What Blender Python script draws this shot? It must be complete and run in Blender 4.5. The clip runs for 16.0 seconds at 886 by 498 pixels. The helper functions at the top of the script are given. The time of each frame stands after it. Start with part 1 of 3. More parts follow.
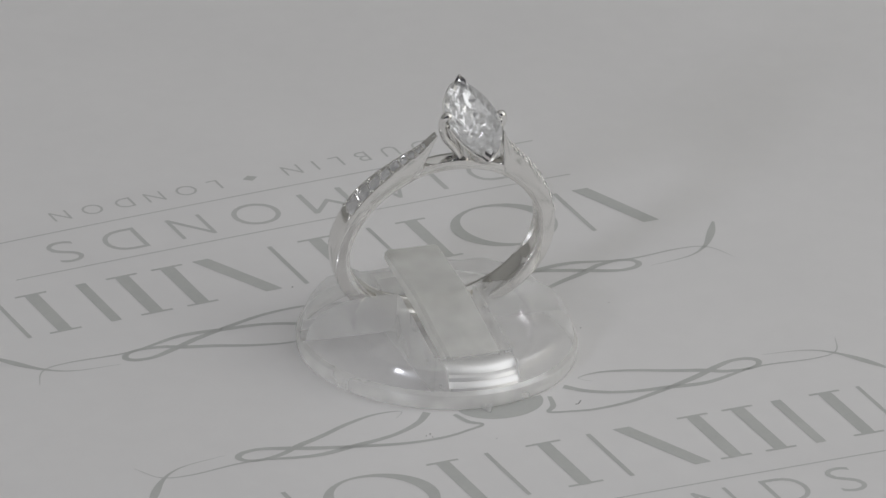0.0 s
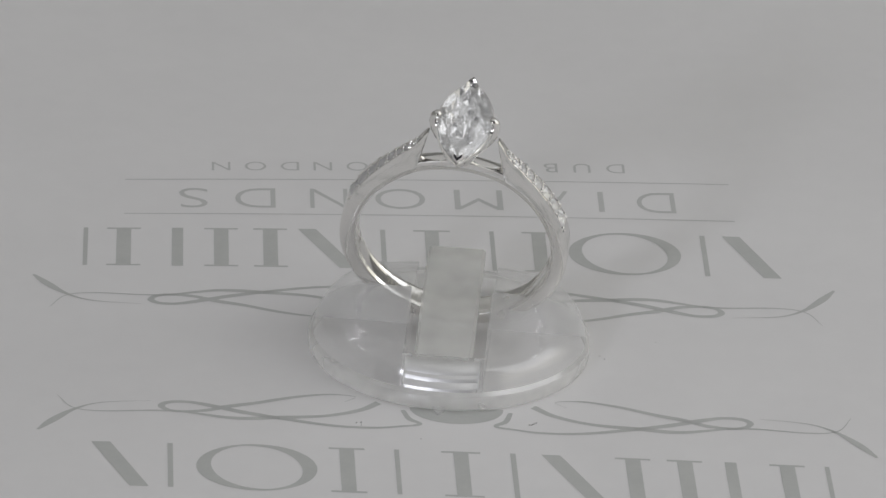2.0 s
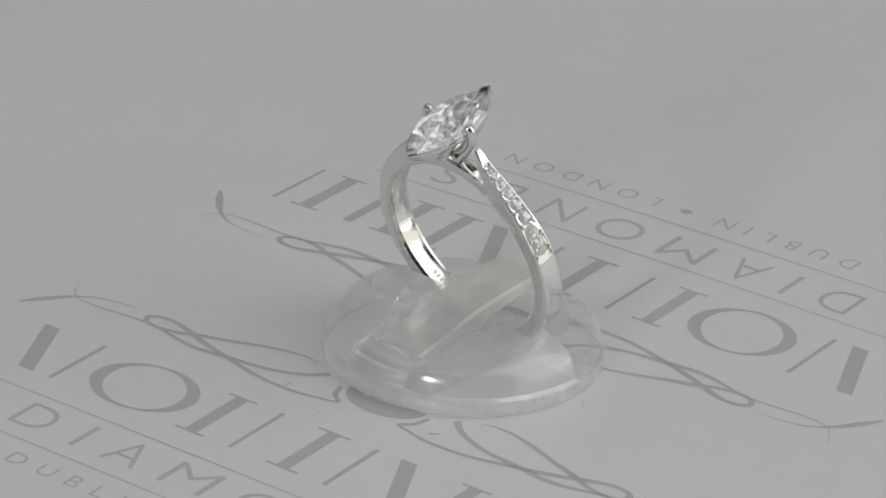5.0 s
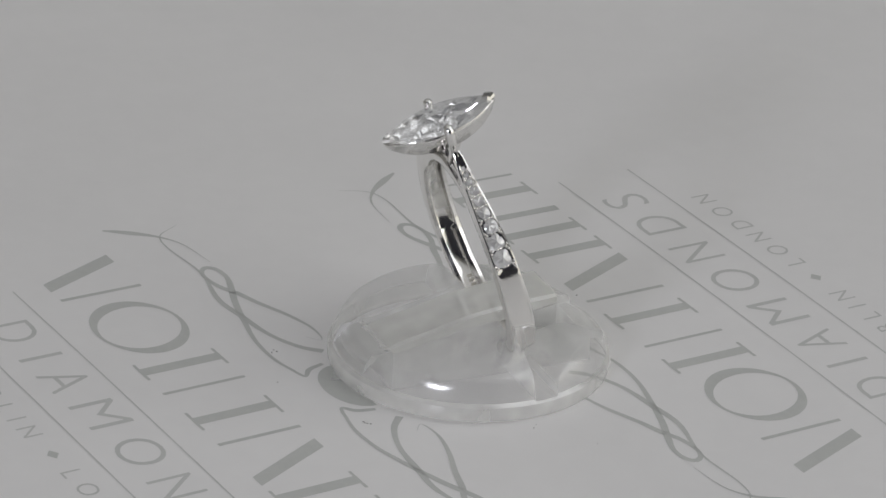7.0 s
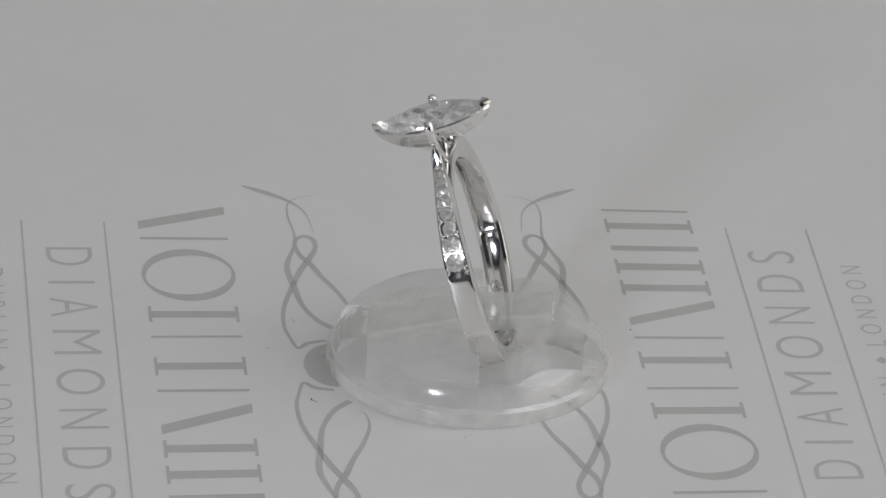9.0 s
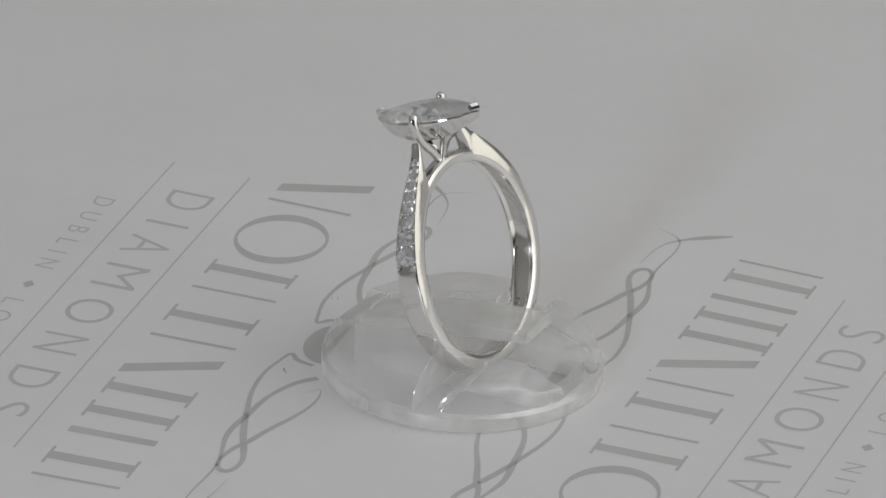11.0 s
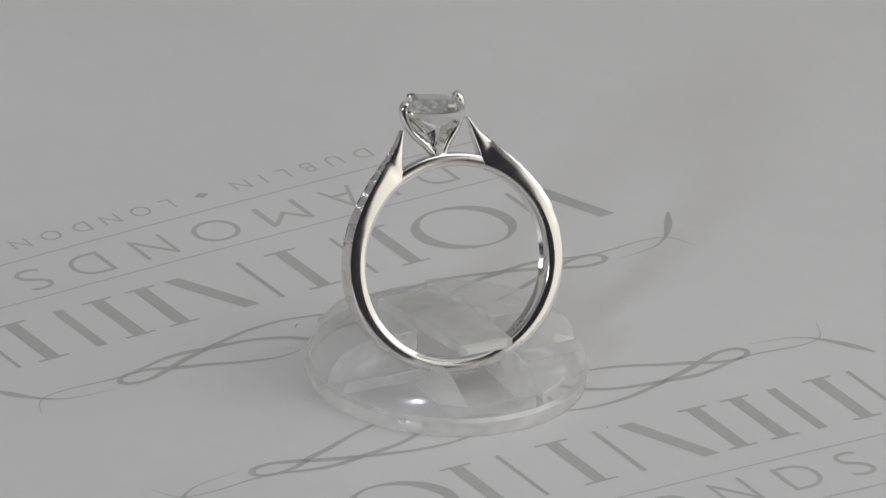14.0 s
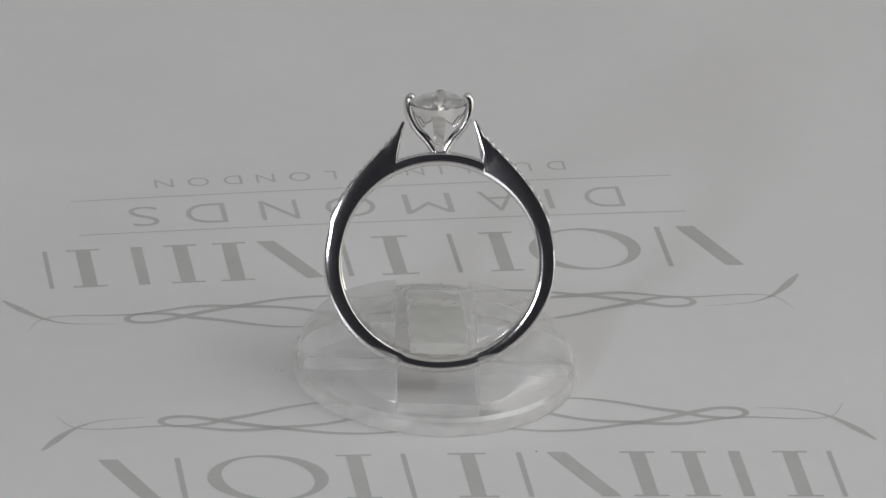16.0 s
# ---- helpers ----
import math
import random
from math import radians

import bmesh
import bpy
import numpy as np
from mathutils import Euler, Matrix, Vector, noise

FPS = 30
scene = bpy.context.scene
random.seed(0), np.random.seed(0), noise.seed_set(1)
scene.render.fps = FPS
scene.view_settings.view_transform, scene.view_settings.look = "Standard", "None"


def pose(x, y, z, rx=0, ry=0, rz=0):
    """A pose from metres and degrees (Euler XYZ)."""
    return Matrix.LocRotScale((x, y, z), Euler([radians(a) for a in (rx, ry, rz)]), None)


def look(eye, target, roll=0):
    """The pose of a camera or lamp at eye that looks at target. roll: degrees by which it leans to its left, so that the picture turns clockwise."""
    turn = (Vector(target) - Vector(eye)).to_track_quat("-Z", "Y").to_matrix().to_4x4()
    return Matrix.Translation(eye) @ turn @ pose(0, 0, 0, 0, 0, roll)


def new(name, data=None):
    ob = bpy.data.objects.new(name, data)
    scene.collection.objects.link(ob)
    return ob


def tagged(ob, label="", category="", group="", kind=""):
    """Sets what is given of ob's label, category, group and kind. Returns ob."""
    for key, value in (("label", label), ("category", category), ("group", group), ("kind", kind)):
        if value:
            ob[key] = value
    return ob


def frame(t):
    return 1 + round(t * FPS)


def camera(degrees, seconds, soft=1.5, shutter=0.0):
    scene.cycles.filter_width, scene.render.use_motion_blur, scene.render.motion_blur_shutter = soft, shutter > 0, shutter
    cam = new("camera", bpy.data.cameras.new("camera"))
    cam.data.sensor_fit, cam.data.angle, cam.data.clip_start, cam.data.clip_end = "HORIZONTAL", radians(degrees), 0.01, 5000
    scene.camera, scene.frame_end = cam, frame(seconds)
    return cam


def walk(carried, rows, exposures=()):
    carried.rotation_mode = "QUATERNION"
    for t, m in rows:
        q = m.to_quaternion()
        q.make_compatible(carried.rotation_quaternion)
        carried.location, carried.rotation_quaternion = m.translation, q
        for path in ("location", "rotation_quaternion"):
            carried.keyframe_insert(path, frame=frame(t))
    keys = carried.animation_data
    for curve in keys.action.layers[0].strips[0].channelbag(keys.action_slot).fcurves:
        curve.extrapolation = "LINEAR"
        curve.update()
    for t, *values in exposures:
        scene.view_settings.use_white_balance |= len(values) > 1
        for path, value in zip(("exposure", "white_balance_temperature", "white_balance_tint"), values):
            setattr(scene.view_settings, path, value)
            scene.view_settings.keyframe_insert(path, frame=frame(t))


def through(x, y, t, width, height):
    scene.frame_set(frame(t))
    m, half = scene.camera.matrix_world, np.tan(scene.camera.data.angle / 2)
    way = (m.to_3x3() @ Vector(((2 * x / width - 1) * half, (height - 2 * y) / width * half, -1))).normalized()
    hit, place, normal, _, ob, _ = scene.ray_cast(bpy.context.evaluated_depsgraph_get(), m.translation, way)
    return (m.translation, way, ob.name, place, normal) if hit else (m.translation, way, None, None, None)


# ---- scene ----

MM = 0.001
RATE = -12.44428          # turntable, degrees a second
PRINT_TURN = -71.4        # how the card lies on the turntable at 8 s

# ---- camera: it stands still, the turntable turns ----
cam = camera(8.0025, 16.0, soft=1.5)
EYE = (0.0, -0.487705, 0.247696)
YAW, PITCH, ROLL = radians(-0.0281), radians(25.9257), 3.092
AIM = (EYE[0] + math.sin(YAW) * math.cos(PITCH), EYE[1] + math.cos(YAW) * math.cos(PITCH), EYE[2] - math.sin(PITCH))
walk(cam, [(0.0, look(EYE, AIM, ROLL)), (16.0, look(EYE, AIM, ROLL))], exposures=[(0.0, 0.0), (16.0, 0.0)])

# ---- light ----
world = bpy.data.worlds.new("room_light")
scene.world = world
world.use_nodes = True
world.node_tree.nodes["Background"].inputs["Color"].default_value = (0.8, 0.8, 0.82, 1)
world.node_tree.nodes["Background"].inputs["Strength"].default_value = 0.3


def area(name, eye, target, width, height, watts, colour):
    data = bpy.data.lights.new(name, "AREA")
    data.shape, data.size, data.size_y, data.energy, data.color = "RECTANGLE", width, height, watts, colour
    ob = new(name, data)
    ob.matrix_world = look(eye, target)
    return ob


area("ceiling_lamp", (0.0, 0.0, 1.55), (0, 0.0001, 0), 2.6, 2.6, 5.7, (0.98, 0.985, 1.0))
area("softbox", (0.56, -0.08, 0.46), (0.02, 0.02, 0), 0.68, 0.68, 1.8, (0.97, 0.98, 1.0))
area("desk_lamp", (-0.33, -0.72, 0.27), (0, 0, 0), 0.12, 0.12, 1.65, (0.90, 0.91, 1.0))
area("window_lamp", (1.55, -0.34, 0.32), (0, -0.34, 0.32), 2.2, 0.8, 4.7, (1.0, 0.965, 0.85))


# ---- materials ----
def material(name, colour=(0.8, 0.8, 0.8), rough=0.5, metal=0.0):
    m = bpy.data.materials.new(name)
    m.use_nodes = True
    b = m.node_tree.nodes["Principled BSDF"]
    b.inputs["Base Color"].default_value = (*colour, 1)
    b.inputs["Roughness"].default_value = rough
    b.inputs["Metallic"].default_value = metal
    return m


def node(m, kind, **inputs):
    n = m.node_tree.nodes.new(kind)
    for key, value in inputs.items():
        n.inputs[key.replace("_", " ")].default_value = value
    return n


def link(m, a, b):
    m.node_tree.links.new(a, b)


def varied(m, low, high, scale, bump=0.0, bump_scale=1.0, bump_distance=0.0001, rough=None):
    """Colour between low and high by two scales of noise, and a fine relief."""
    b = m.node_tree.nodes["Principled BSDF"]
    tex = node(m, "ShaderNodeTexCoord")
    n1 = node(m, "ShaderNodeTexNoise", Scale=scale, Detail=6.0, Roughness=0.6)
    n2 = node(m, "ShaderNodeTexNoise", Scale=scale * 14, Detail=3.0)
    link(m, tex.outputs["Object"], n1.inputs["Vector"])
    link(m, tex.outputs["Object"], n2.inputs["Vector"])
    add = node(m, "ShaderNodeMath")
    add.operation = "MULTIPLY_ADD"
    add.inputs[1].default_value = 0.35
    link(m, n2.outputs["Fac"], add.inputs[0])
    link(m, n1.outputs["Fac"], add.inputs[2])
    ramp = node(m, "ShaderNodeValToRGB")
    ramp.color_ramp.elements[0].position, ramp.color_ramp.elements[1].position = 0.4, 0.95
    ramp.color_ramp.elements[0].color, ramp.color_ramp.elements[1].color = (*low, 1), (*high, 1)
    link(m, add.outputs[0], ramp.inputs["Fac"])
    link(m, ramp.outputs["Color"], b.inputs["Base Color"])
    if bump:
        n3 = node(m, "ShaderNodeTexNoise", Scale=bump_scale, Detail=4.0)
        link(m, tex.outputs["Object"], n3.inputs["Vector"])
        bp = node(m, "ShaderNodeBump", Strength=bump, Distance=bump_distance)
        link(m, n3.outputs["Fac"], bp.inputs["Height"])
        link(m, bp.outputs["Normal"], b.inputs["Normal"])
    if rough:
        r = node(m, "ShaderNodeMapRange")
        r.inputs["To Min"].default_value, r.inputs["To Max"].default_value = rough
        link(m, n2.outputs["Fac"], r.inputs["Value"])
        link(m, r.outputs["Result"], b.inputs["Roughness"])
    return m


PAPER = varied(material("white_card", rough=0.42), (0.765, 0.755, 0.752), (0.82, 0.81, 0.805), 30, 0.15, 2500, 0.00003, (0.36, 0.5))
INK = varied(material("grey_ink", rough=0.5), (0.495, 0.505, 0.49), (0.57, 0.575, 0.555), 160, 0.1, 3000, 0.00002)
INK_THIN = varied(material("pale_grey_ink", rough=0.5), (0.53, 0.54, 0.525), (0.60, 0.60, 0.585), 160)
METAL = varied(material("polished_platinum", rough=0.06, metal=1.0), (0.80, 0.79, 0.77), (0.88, 0.87, 0.85), 300, 0.05, 900, 0.00002, (0.07, 0.16))
ENGRAVED = material("engraved_metal", (0.55, 0.53, 0.48), 0.35, 1.0)
TABLE = varied(material("table_laminate", rough=0.5), (0.5, 0.49, 0.47), (0.58, 0.57, 0.55), 8)
# Pale paint of the unseen room, raised to lift reflections in metal and stones.
WALL = varied(material("wall_paint", rough=0.8), (0.75, 0.75, 0.74), (0.81, 0.81, 0.80), 3)
# Colour of the added front wall, tuned for the ring's dark reflections.
DARK = varied(material("dark_unseen_wall", rough=0.9), (0.035, 0.035, 0.048), (0.075, 0.075, 0.10), 5)
DUST = material("dark_dust", (0.2, 0.19, 0.18), 0.8)


def clear(name, through, haze, bend, ior, rough, colour=(1, 1, 1), relief=0.0, face_on=0.04, rim=0.7, mottle=0.2):
    """A clear solid: part passes straight through, part bends, a little is scattered, and the surface shines."""
    m = bpy.data.materials.new(name)
    m.use_nodes = True
    t = m.node_tree.nodes
    t.remove(t["Principled BSDF"])
    plain = node(m, "ShaderNodeBsdfTransparent", Color=(*[c * 0.998 for c in colour], 1))
    bent = node(m, "ShaderNodeBsdfRefraction", Color=(*colour, 1), Roughness=rough, IOR=ior)
    milk = node(m, "ShaderNodeBsdfTranslucent", Color=(*[c * c * 0.98 for c in colour], 1))
    white = node(m, "ShaderNodeBsdfDiffuse", Color=(*[c * c * 0.98 for c in colour], 1))
    shine = node(m, "ShaderNodeBsdfGlossy", Color=(1, 1, 1, 1), Roughness=rough)
    edge = node(m, "ShaderNodeLayerWeight", Blend=0.5)
    steep = node(m, "ShaderNodeMath")
    steep.operation = "POWER"
    steep.inputs[1].default_value = 4.0
    gloss = node(m, "ShaderNodeMath")
    gloss.operation = "MULTIPLY_ADD"
    gloss.inputs[1].default_value, gloss.inputs[2].default_value = rim, face_on
    link(m, edge.outputs["Facing"], steep.inputs[0])
    link(m, steep.outputs[0], gloss.inputs[0])
    a, b, c, d = [node(m, "ShaderNodeMixShader") for _ in range(4)]
    a.inputs[0].default_value = bend / (through + bend)
    link(m, plain.outputs[0], a.inputs[1])
    link(m, bent.outputs[0], a.inputs[2])
    b.inputs[0].default_value = 0.5
    link(m, milk.outputs[0], b.inputs[1])
    link(m, white.outputs[0], b.inputs[2])
    cloud = node(m, "ShaderNodeTexNoise", Scale=300.0, Detail=1.5)
    tex = node(m, "ShaderNodeTexCoord")
    link(m, tex.outputs["Object"], cloud.inputs["Vector"])
    amount = node(m, "ShaderNodeMapRange")
    amount.inputs["From Min"].default_value, amount.inputs["From Max"].default_value = 0.3, 0.7
    amount.inputs["To Min"].default_value, amount.inputs["To Max"].default_value = haze * (1 - mottle), haze * (1 + mottle)
    link(m, cloud.outputs["Fac"], amount.inputs["Value"])
    link(m, amount.outputs["Result"], c.inputs[0])
    link(m, a.outputs[0], c.inputs[1])
    link(m, b.outputs[0], c.inputs[2])
    link(m, gloss.outputs[0], d.inputs[0])
    link(m, c.outputs[0], d.inputs[1])
    link(m, shine.outputs[0], d.inputs[2])
    if relief:
        wave = node(m, "ShaderNodeTexNoise", Scale=200.0, Detail=1.0)
        link(m, tex.outputs["Object"], wave.inputs["Vector"])
        bump = node(m, "ShaderNodeBump", Strength=relief, Distance=0.0004)
        link(m, wave.outputs["Fac"], bump.inputs["Height"])
        for n in (shine, bent, edge):
            link(m, bump.outputs[0], n.inputs["Normal"])
    link(m, d.outputs[0], t["Material Output"].inputs["Surface"])
    return m


# Acrylic haze is partly real cloudiness, partly a stand-in for light gathered inside.
ACRYLIC = clear("clear_acrylic", 0.95, 0.20, 0.05, 1.49, 0.18, (1.0, 1.0, 1.0), 0.9, face_on=0.09, rim=0.25, mottle=0.3)
# Extra white and gloss in the edges imitate their bright glints.
EDGE_GLINT = clear("glint_acrylic_edges", 0.95, 0.55, 0.05, 1.49, 0.28, (1.0, 1.0, 1.0), 0.6, face_on=0.42, rim=0.5, mottle=0.5)
RIM = clear("milky_acrylic_rim", 0.95, 0.38, 0.05, 1.49, 0.16, (1.0, 1.0, 0.99), 1.0, face_on=0.14, rim=0.4, mottle=0.3)
# Cut faces are whitened so upright walls look lit apart from the dome.
CUT_PALE = clear("paled_cut_acrylic", 0.95, 0.40, 0.05, 1.49, 0.2, (1.0, 1.0, 0.998), 0.5, face_on=0.18, rim=0.4, mottle=0.25)
# Steps carry far more gloss than acrylic, to imitate the front glint.
STEP_GLINT = clear("glint_acrylic_steps", 0.95, 0.25, 0.05, 1.49, 0.42, (1.0, 1.0, 1.0), 0.5, face_on=0.6, rim=0.5, mottle=0.4)
FROST = clear("cloudy_acrylic", 0.97, 0.40, 0.03, 1.49, 0.14, (0.985, 0.985, 0.975), 0.12, face_on=0.06, rim=0.7, mottle=0.15)
DIAMOND = clear("diamond", 0.82, 0.10, 0.16, 2.2, 0.0, face_on=0.15, rim=0.3)
# Strong haze whitens the pave stones in place of their sparkle.
PAVE = clear("pave_diamond", 0.3, 0.62, 0.2, 2.2, 0.02, face_on=0.33, rim=0.4)
# Metallic white back facets stand in for reflections inside the stones.
PAVE_DEPTH = material("pave_back_white", (0.97, 0.97, 0.97), 0.08, 0.35)
DEPTH = material("diamond_back_mirror", (0.99, 0.99, 0.995), 0.01, 0.85)


# ---- mesh helpers (millimetres in, metres out) ----
def mesh_of(name, verts, faces, mat, smooth=False, under=None, crease=32):
    me = bpy.data.meshes.new(name)
    me.from_pydata([(x * MM, y * MM, z * MM) for x, y, z in verts], [], faces)
    me.update()
    bm = bmesh.new()
    bm.from_mesh(me)
    bmesh.ops.recalc_face_normals(bm, faces=bm.faces)
    bm.to_mesh(me)
    bm.free()
    me.materials.append(mat)
    if smooth:
        me.polygons.foreach_set("use_smooth", [True] * len(me.polygons))
        me.set_sharp_from_angle(angle=radians(crease))
    if under is not None:
        me.materials.append(under)
        for p in me.polygons:
            p.material_index = 1 if p.center.z < -0.00003 else 0
    return me


def part(name, me, parent, label="", m=None):
    ob = new(name, me)
    ob.parent = parent
    if m is not None:
        ob.matrix_basis = m
    if label:
        tagged(ob, label)
    return ob


def loft(sections, closed=False, caps=True):
    """Skin between sections of equal length; each one a closed outline."""
    n, k = len(sections), len(sections[0])
    verts = [v for s in sections for v in s]
    faces = []
    for i in range(n if closed else n - 1):
        j = (i + 1) % n
        for a in range(k):
            b = (a + 1) % k
            faces.append((i * k + a, i * k + b, j * k + b, j * k + a))
    if caps and not closed:
        faces.append(tuple(range(k - 1, -1, -1)))
        faces.append(tuple((n - 1) * k + a for a in range(k)))
    return verts, faces


def tube(points, radii, sides=10, tip=True):
    """A round rod along points, with a domed end."""
    pts = [Vector(p) for p in points]
    secs = []
    for i, p in enumerate(pts):
        d = (pts[min(i + 1, len(pts) - 1)] - pts[max(i - 1, 0)]).normalized()
        u = d.orthogonal().normalized() if i == 0 else (u - d * u.dot(d)).normalized()
        w = d.cross(u)
        r = radii[i]
        secs.append([tuple(p + u * r * math.cos(a) + w * r * math.sin(a)) for a in [2 * math.pi * k / sides for k in range(sides)]])
    if tip:
        d = (pts[-1] - pts[-2]).normalized()
        w = d.cross(u)
        for f in (0.35, 0.65, 0.88, 0.99):
            r = radii[-1] * math.sqrt(1 - f * f)
            c = pts[-1] + d * radii[-1] * f
            secs.append([tuple(c + u * r * math.cos(a) + w * r * math.sin(a)) for a in [2 * math.pi * k / sides for k in range(sides)]])
    return loft(secs)


def spline(points, steps=8):
    """Smooth line through points of any dimension."""
    p = [np.array(q, float) for q in points]
    p = [2 * p[0] - p[1]] + p + [2 * p[-1] - p[-2]]
    out = []
    for i in range(1, len(p) - 2):
        for k in range(steps):
            t = k / steps
            out.append(0.5 * (2 * p[i] + (p[i + 1] - p[i - 1]) * t + (2 * p[i - 1] - 5 * p[i] + 4 * p[i + 1] - p[i + 2]) * t * t
                              + (3 * p[i] - p[i - 1] - 3 * p[i + 1] + p[i + 2]) * t ** 3))
    out.append(p[-2])
    return out


# ---- the room round the table: unseen, added for bounce and reflections ----
def slab(name, lo, hi, mat, label, category):
    x0, y0, z0 = lo
    x1, y1, z1 = hi
    v = [(x, y, z) for x in (x0, x1) for y in (y0, y1) for z in (z0, z1)]
    v = [(a * 1000, b * 1000, c * 1000) for a, b, c in v]
    f = [(0, 1, 3, 2), (4, 6, 7, 5), (0, 4, 5, 1), (2, 3, 7, 6), (0, 2, 6, 4), (1, 5, 7, 3)]
    return tagged(new(name, mesh_of(name, v, f, mat)), label, category, kind="structure")


TABLE_TOP = -0.0017
slab("table", (-0.8, -0.75, TABLE_TOP - 0.03), (0.8, 0.75, TABLE_TOP), TABLE, "plain pale laminate table under the printed card", "table")
slab("floor", (-1.6, -1.6, -0.80), (1.6, 1.6, -0.75), WALL, "plain grey floor of the room", "floor")
slab("ceiling", (-1.6, -1.6, 1.60), (1.6, 1.6, 1.65), WALL, "unseen pale ceiling added over the table", "ceiling")
slab("wall_back", (-1.6, 1.6, -0.80), (1.6, 1.65, 1.65), WALL, "unseen pale wall added behind the table", "wall")
# Unseen; added so that the metal shows dark reflections on the camera side.
slab("wall_front", (-1.6, -1.65, -0.80), (1.6, -1.6, 1.65), DARK, "unseen dark wall added for dark reflections in the metal", "wall")
slab("wall_left", (-1.65, -1.6, -0.80), (-1.6, 1.6, 1.65), WALL, "unseen pale side wall added for reflections", "wall")
slab("wall_right", (1.6, -1.6, -0.80), (1.65, 1.6, 1.65), WALL, "unseen pale side wall added by the window light", "wall")


# ---- the printed card ----
def lie(x, y):
    """Height of the slightly bowed card, millimetres, at x, y millimetres."""
    r = math.hypot(x, y)
    k = min(1.0, (46.0 / r) ** 2) if r else 1.0
    return k * (-0.00267 * x + 0.00471 * y - 0.00023993 * x * x + 0.00069748 * x * y - 0.00002396 * y * y) * min(1.0, 0.25 + r / 20)


def sheet():
    n, half, thick = 120, 150.0, 0.25
    verts, faces = [], []
    for side in (0, 1):
        for i in range(n + 1):
            for j in range(n + 1):
                x, y = -half + 2 * half * i / n, -half + 2 * half * j / n
                verts.append((x, y, lie(x, y) - side * thick))
    k = (n + 1) ** 2
    for i in range(n):
        for j in range(n):
            a = i * (n + 1) + j
            faces += [(a, a + n + 1, a + n + 2, a + 1), (k + a, k + a + 1, k + a + n + 2, k + a + n + 1)]
    rim = [i * (n + 1) for i in range(n)] + [n * (n + 1) + j for j in range(n)] + [i * (n + 1) + n for i in range(n, 0, -1)] + list(range(n, 0, -1))
    for a, b in zip(rim, rim[1:] + rim[:1]):
        faces.append((a, b, k + b, k + a))
    return mesh_of("card", verts, faces, PAPER, True)


card = tagged(new("printed_card", sheet()), "white printed card with grey lettering and flourishes, turning slowly", "card")
BLOCKS = [pose(1.0, 0.3, 0, 0, 0, 0.7), pose(0.1, 0.3, 0, 0, 0, 180.1)]


def printed(name, polys, mat, label=""):
    """Flat ink shapes (lists of outlines in block millimetres), on both halves of the card, a hair above it."""
    for m in BLOCKS:
        verts, faces = [], []
        for poly in polys:
            o = len(verts)
            for x, y in poly:
                q = m @ Vector((x, y, 0))
                verts.append((q.x, q.y, lie(q.x, q.y) + 0.02))
            faces.append(tuple(range(o, o + len(poly))))
        part(name, mesh_of(name, verts, faces, mat), card, label)


def ribbon(points, widths, steps=8):
    """Quads of a stroke that swells and thins along its line."""
    line = spline([(*p, w) for p, w in zip(points, widths)], steps)
    left, right = [], []
    for i, q in enumerate(line):
        d = line[min(i + 1, len(line) - 1)][:2] - line[max(i - 1, 0)][:2]
        d = d / (np.hypot(*d) or 1)
        off = np.array((-d[1], d[0])) * q[2] / 2
        left.append(tuple(q[:2] + off))
        right.append(tuple(q[:2] - off))
    return [[left[i], right[i], right[i + 1], left[i + 1]] for i in range(len(line) - 1)]


def flip(polys):
    return [[(-x, y) for x, y in reversed(p)] for p in polys]


def bar(x0, y0, x1, y1, w):
    """A straight stroke, cut square."""
    d = Vector((x1 - x0, y1 - y0)).normalized()
    ox, oy = -d.y * w / 2, d.x * w / 2
    n = max(1, int(math.hypot(x1 - x0, y1 - y0) / 3))
    pts = [(x0 + (x1 - x0) * i / n, y0 + (y1 - y0) * i / n) for i in range(n + 1)]
    return [[(a[0] + ox, a[1] + oy), (a[0] - ox, a[1] - oy), (b[0] - ox, b[1] - oy), (b[0] + ox, b[1] + oy)] for a, b in zip(pts, pts[1:])]


def upright(x, y0, y1, w, foot):
    """A stroke cut off level at both ends."""
    n = 4
    return [[(x - w / 2, y0 + (y1 - y0) * i / n), (x + w / 2, y0 + (y1 - y0) * i / n), (x + w / 2, y0 + (y1 - y0) * (i + 1) / n),
             (x - w / 2, y0 + (y1 - y0) * (i + 1) / n)] for i in range(n)]


def stem(x, w, foot):
    return upright(x, TOP, BASE, w, 0) + upright(x, TOP, TOP - 0.28, foot, 0) + upright(x, BASE + 0.28, BASE, foot, 0)


def slant(x0, y0, x1, y1, w):
    n = 4
    out = []
    for i in range(n):
        a, b = i / n, (i + 1) / n
        xa, xb, ya, yb = x0 + (x1 - x0) * a, x0 + (x1 - x0) * b, y0 + (y1 - y0) * a, y0 + (y1 - y0) * b
        out.append([(xa - w / 2, ya), (xa + w / 2, ya), (xb + w / 2, yb), (xb - w / 2, yb)])
    return out


def oval_ring(cx, cy, rx, ry, thin, thick, lean=-0.25):
    out = []
    n = 48
    for i in range(n):
        q = []
        for k in (i, i + 1):
            a = 2 * math.pi * k / n
            w = thin + (thick - thin) * abs(math.cos(a + lean)) ** 1.6
            q.append(((cx + rx * math.cos(a), cy + ry * math.sin(a)), (cx + (rx - w) * math.cos(a), cy + (ry - w * 0.8) * math.sin(a))))
        out.append([q[0][0], q[0][1], q[1][1], q[1][0]])
    return out


TOP, BASE = -17.1, -25.0
